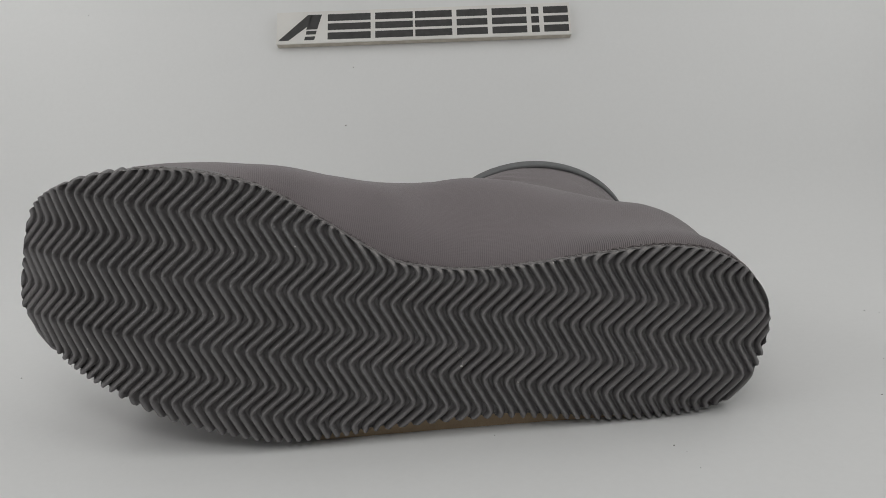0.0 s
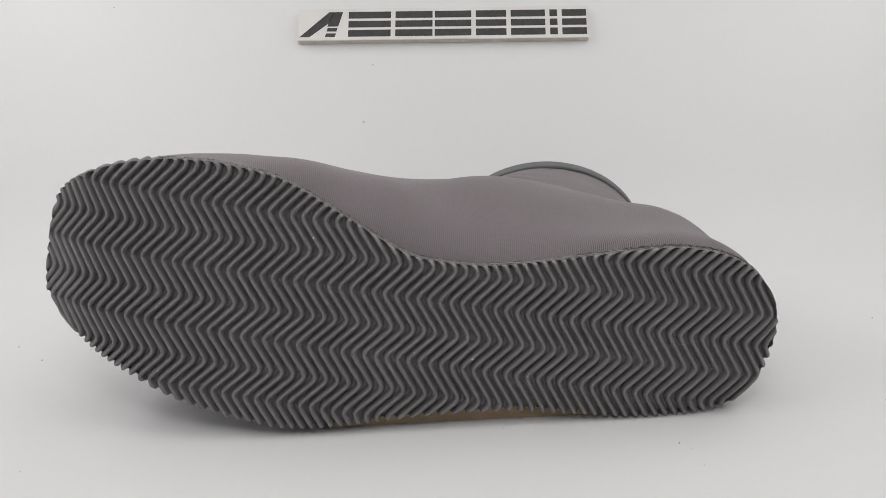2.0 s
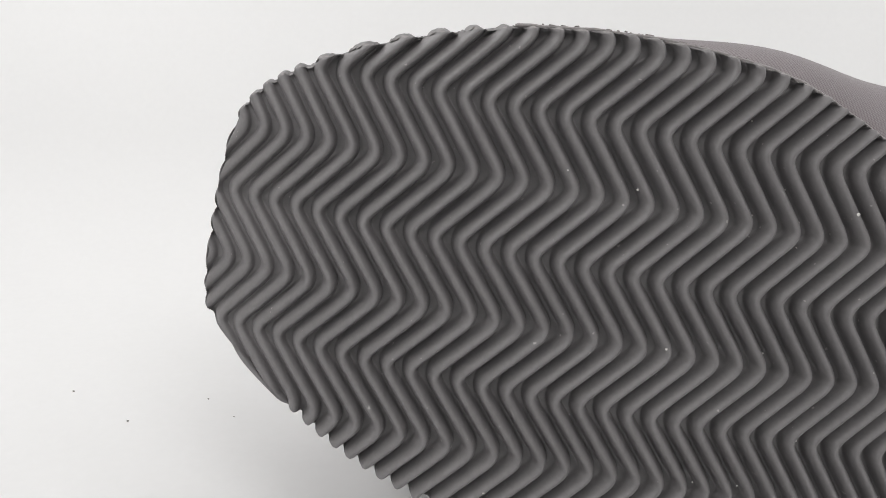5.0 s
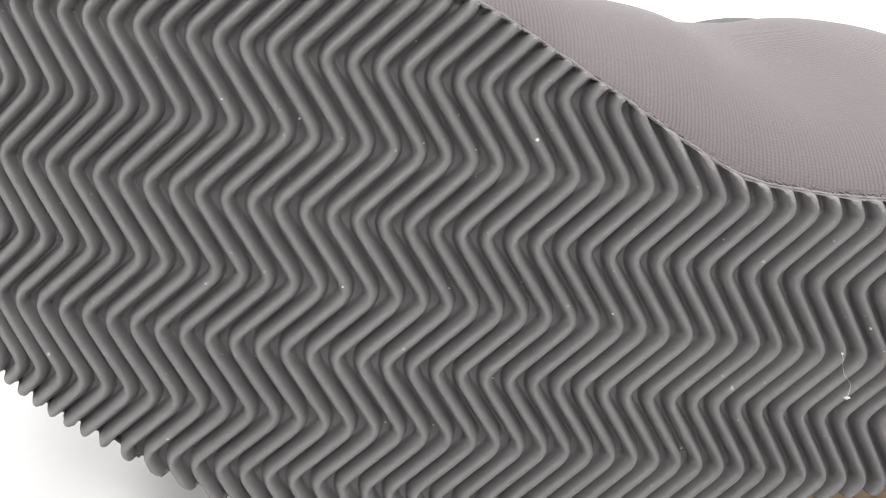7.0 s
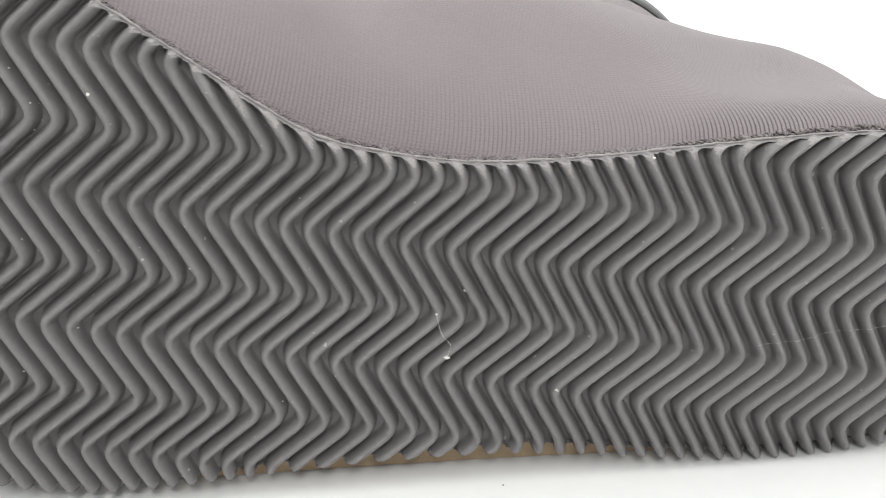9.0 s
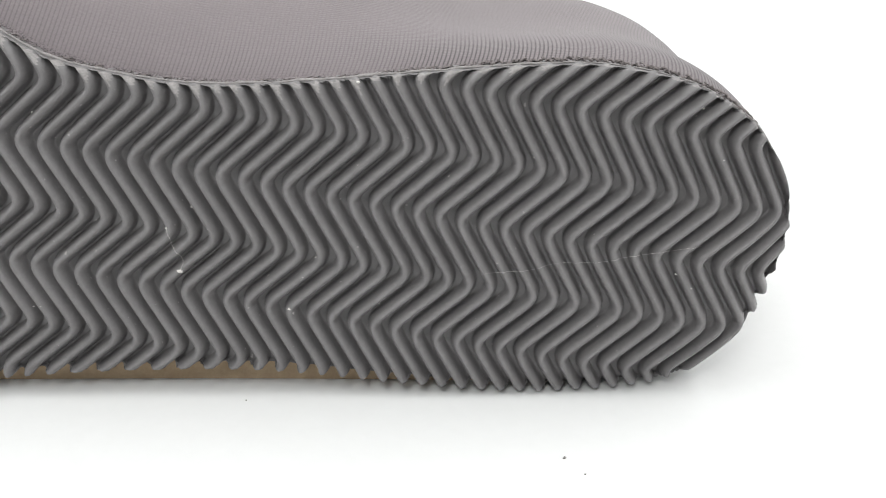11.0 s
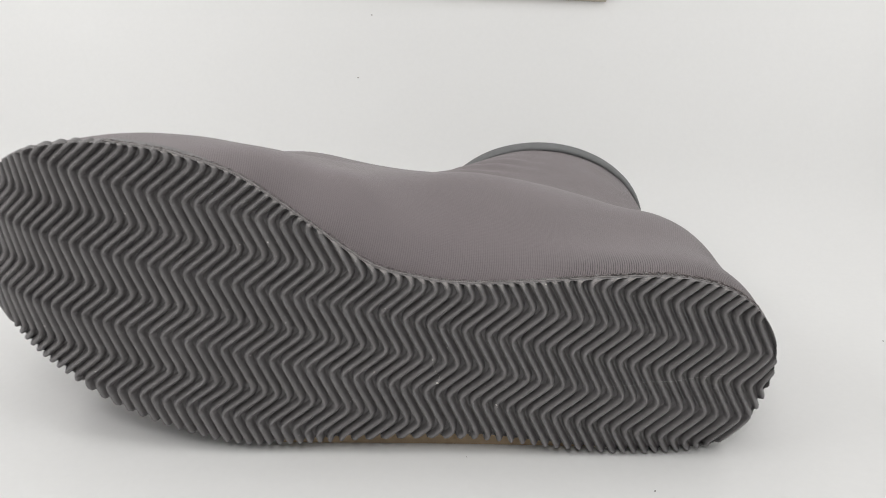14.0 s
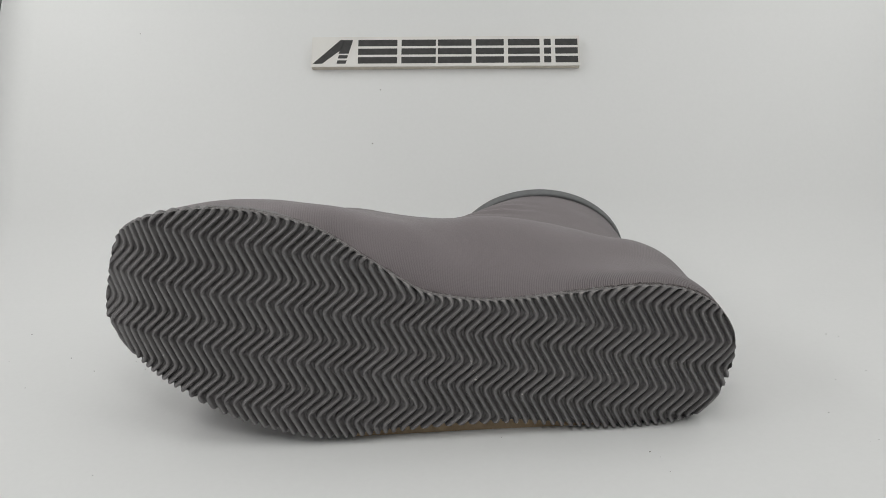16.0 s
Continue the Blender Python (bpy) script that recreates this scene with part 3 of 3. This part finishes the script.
def build_tan_strip(parent):
    """The tan strip that shows under the arch."""
    xs = np.linspace(-0.045, 0.080, 60)
    verts, faces = [], []
    for x in xs:
        y = float(tread_y(x, 0.006)) + 5.0 * MM
        edge = 0.0004 * noise.noise(Vector((x * 60, 0, 0)))
        verts += [(x, y, FLOOR + 0.0001), (x, y + 0.0012, FLOOR + 0.0058 + edge), (x, y + 0.0030, FLOOR + 0.0058 + edge), (x, y + 0.0030, FLOOR + 0.0001)]
    for i in range(len(xs) - 1):
        for k in range(4):
            m = (k + 1) % 4
            faces.append((i * 4 + k, i * 4 + 4 + k, i * 4 + 4 + m, i * 4 + m))
    mesh_object("tan_edge_strip", verts, faces, M_TAN, parent, "tan strip under the arch", smooth=False)


boot = empty("boot", Matrix.Identity(4), "grey pull-on knit boot lying on its side, ridged rubber sole outwards", "boot")
build_outsole(boot)
GRID = upper_grid()
build_upper(boot, GRID)
build_cuff(boot, GRID)
build_lip(boot)
build_stitches(boot)
build_tan_strip(boot)

# ---------------------------------------------------------------- the sign on the slope
SIGN_W, SIGN_H, SIGN_T = 0.1905, 0.0232, 0.0050


def build_sign():
    base = on_slope(-0.0020, 0.1195)
    along, up = Vector((1, 0, 0)), Vector((0, math.cos(RISE), math.sin(RISE)))
    face = along.cross(up)          # out of the paper, towards the room
    m = Matrix((along, up, face)).transposed().to_4x4()
    m.translation = base + face * 0.0003
    m = m @ pose(0, 0, 0, 0, 0, -1.4)
    sign = empty("sign", m, "small white foam board sign with black marks", "sign")
    part("board", box_bm(SIGN_W, SIGN_H, SIGN_T * 0.86, 0.0003, (0, SIGN_H / 2, SIGN_T * 0.43)), M_CORE, sign, "cream foam core of the board")
    part("face_sheet", box_bm(SIGN_W + 0.0006, SIGN_H + 0.0004, SIGN_T * 0.14, 0.0002, (0, SIGN_H / 2, SIGN_T * 0.93)), M_BOARD, sign, "glossy white printed sheet")
    z = SIGN_T + 0.00003

    def flat(points, name="mark"):
        bm = bmesh.new()
        low = [bm.verts.new((x, y, z)) for x, y in points]
        bm.faces.new(low)
        got = bmesh.ops.extrude_face_region(bm, geom=bm.faces[:])
        bmesh.ops.translate(bm, verts=[v for v in got["geom"] if isinstance(v, bmesh.types.BMVert)], vec=(0, 0, 0.00008))
        bmesh.ops.recalc_face_normals(bm, faces=bm.faces[:])
        part(name, bm, M_INK, sign)

    left, bottom, cap = -SIGN_W / 2, 0.0022, 0.0186
    # slanted emblem: leaning bar and a short cut bar
    flat([(left + 0.0008, bottom), (left + 0.0075, bottom), (left + 0.0215, bottom + cap * 0.62), (left + 0.0232, bottom + cap), (left + 0.0200, bottom + cap)], "emblem")
    flat([(left + 0.0190, bottom + cap * 0.42), (left + 0.0262, bottom + cap * 0.42), (left + 0.0292, bottom + cap), (left + 0.0225, bottom + cap)], "emblem")
    for k in (0.0, 0.22):
        flat([(left + 0.0178 + 0.004 * k, bottom + cap * k), (left + 0.0243 + 0.004 * k, bottom + cap * k), (left + 0.0250 + 0.004 * k, bottom + cap * (k + 0.14)), (left + 0.0184 + 0.004 * k, bottom + cap * (k + 0.14))], "emblem")
    # plain bars in place of the lettering, each as wide as its letter
    for x0, x1 in ((0.0330, 0.0610), (0.0640, 0.0885), (0.0900, 0.1140), (0.1170, 0.1370), (0.1400, 0.1625), (0.1655, 0.1705), (0.1735, 0.1895)):
        for y0, y1 in ((0.0, 0.27), (0.37, 0.63), (0.73, 1.0)):
            flat([(left + x0, bottom + cap * y0), (left + x1, bottom + cap * y0), (left + x1, bottom + cap * y1), (left + x0, bottom + cap * y1)])
    return sign


build_sign()


# ---------------------------------------------------------------- dirt and lint
def grit(place, size, rnd, name="dirt_speck", mat=M_SPECK, label="tiny dark grit speck on the white paper", group="specks on the paper", flat=0.7):
    bm = bmesh.new()
    bmesh.ops.create_icosphere(bm, subdivisions=1, radius=size)
    for v in bm.verts:
        v.co *= rnd.uniform(0.6, 1.25)
        v.co.z *= flat
    me = bpy.data.meshes.new(name)
    bm.to_mesh(me)
    bm.free()
    me.materials.append(mat)
    ob = new(name, me)
    ob.matrix_world = Matrix.Translation(place) @ Euler((0, 0, rnd.uniform(0, 6))).to_matrix().to_4x4() @ Matrix.Diagonal((rnd.uniform(0.8, 1.6), 1, 1, 1))
    return tagged(ob, label, "grit", group)


RND = random.Random(11)
for x, y, r in ((-255.3, 156.8, 0.5), (-239.6, 96.1, 0.5), (-202.9, 62, 0.5), (-184.3, 45.1, 0.5), (-146.6, -53.7, 0.4), (197.3, 69.4, 0.45), (163, -16, 0.45), (78.3, -45.2, 0.5), (-166.6, 56.1, 0.35), (-158.5, 46.1, 0.35), (-234.9, 59.2, 0.4), (-211.8, 27.8, 0.35), (81.5, -49.4, 0.25), (82.8, -60.3, 0.25), (179.4, 15.7, 0.35), (197.9, 24.8, 0.35), (202.4, 66, 0.3), (169.8, -40.9, 0.22), (173.6, -39.9, 0.3), (18.6, -31, 0.25)):
    grit(Vector((x * MM, y * MM, FLOOR + r * 0.25 * MM)), 0.66 * r * MM, RND)
for x, z, r in ((-54.1, 72.9, 0.5), (-48.4, 107.2, 0.45), (-223.8, 149.2, 0.5)):
    grit(on_slope(x * MM, z * MM) + Vector((0, -math.sin(RISE), math.cos(RISE))) * r * 0.4 * MM, r * MM, RND)

LINT = ((-80.8, 71, 3), (-57.4, 71.2, 2), (-62.7, 67.3, 2), (-54.9, 66.1, 2), (-45.8, 67.6, 4), (-75.6, 46, 3), (-59.3, 44.8, 2), (-33.3, 39.7, 2), (-54.9, 62, 2), (-69.9, 23, 2), (-62.2, 22.1, 2), (-52.5, 29.6, 2), (-10.9, 19.3, 2), (-20.2, 14.4, 2), (6.4, 30.1, 3), (8.2, 22, 5), (27.7, 14.6, 4), (-15.4, 50.5, 2), (-63.4, 81.8, 2), (-91.9, 74, 2), (41.6, 56.2, 4), (33, 24.6, 2), (11.2, 34, 3), (71.8, 43.5, 2), (104.8, 42.9, 2), (100.4, 51.8, 3), (44.2, 15.2, 2), (98.7, 21.3, 3), (101.6, 18.7, 2), (-104.6, 21.1, 2))


def tread_top(x, z):
    """The tread's outermost depth at a place given in metres."""
    s = np.arange(-1.5, 8.5, 0.02)
    k = x / PITCH
    for _ in range(6):
        bx, bz = bend_points([k])
        path_x, path_z = (row_weights(s) @ bx[0]), (row_weights(s) @ bz[0])
        near = np.abs(path_z - z).argmin()
        k += (x - path_x[near]) / PITCH
    h = max(float(ridge(abs((k + 0.5) % 1.0 - 0.5) * 0.8 * PITCH, x)), 0.6 * HEIGHT)
    return float(tread_y(x, z)) - (h - HEIGHT + CREST)


for x, z, k in LINT:
    r = 0.085 * k * MM
    grit(Vector((x * MM, tread_top(x * MM, z * MM) - 0.3 * r, z * MM)), r, RND, "lint_speck", M_LINT, "small pale lint speck caught on the rubber tread", "lint on the sole", 0.9)


def loose_thread(points, radius, label):
    p = spline([(x * MM, z * MM) for x, z in points], 14, False)
    pts = [(x, min(tread_top(x, z), float(tread_y(x, z)) - 0.7 * CREST) - 0.05 * MM, z) for x, z in p]
    v, f = tube(pts, radius, 5, False)
    ob = mesh_object("loose_thread", v, f, M_LINT)
    return tagged(ob, label, "thread")


loose_thread([(63.4, 21.9), (68, 22.3), (72.2, 22.7), (76.8, 24), (84.5, 24.2), (89.6, 25.2), (95.3, 26), (102.6, 27)], 0.018 * MM, "long fine pale hair lying across the rubber tread")
loose_thread([(6.4, 30.1), (7.3, 26.3), (8.8, 24.1), (8.2, 22)], 0.03 * MM, "short fine pale fibre between two lint specks")
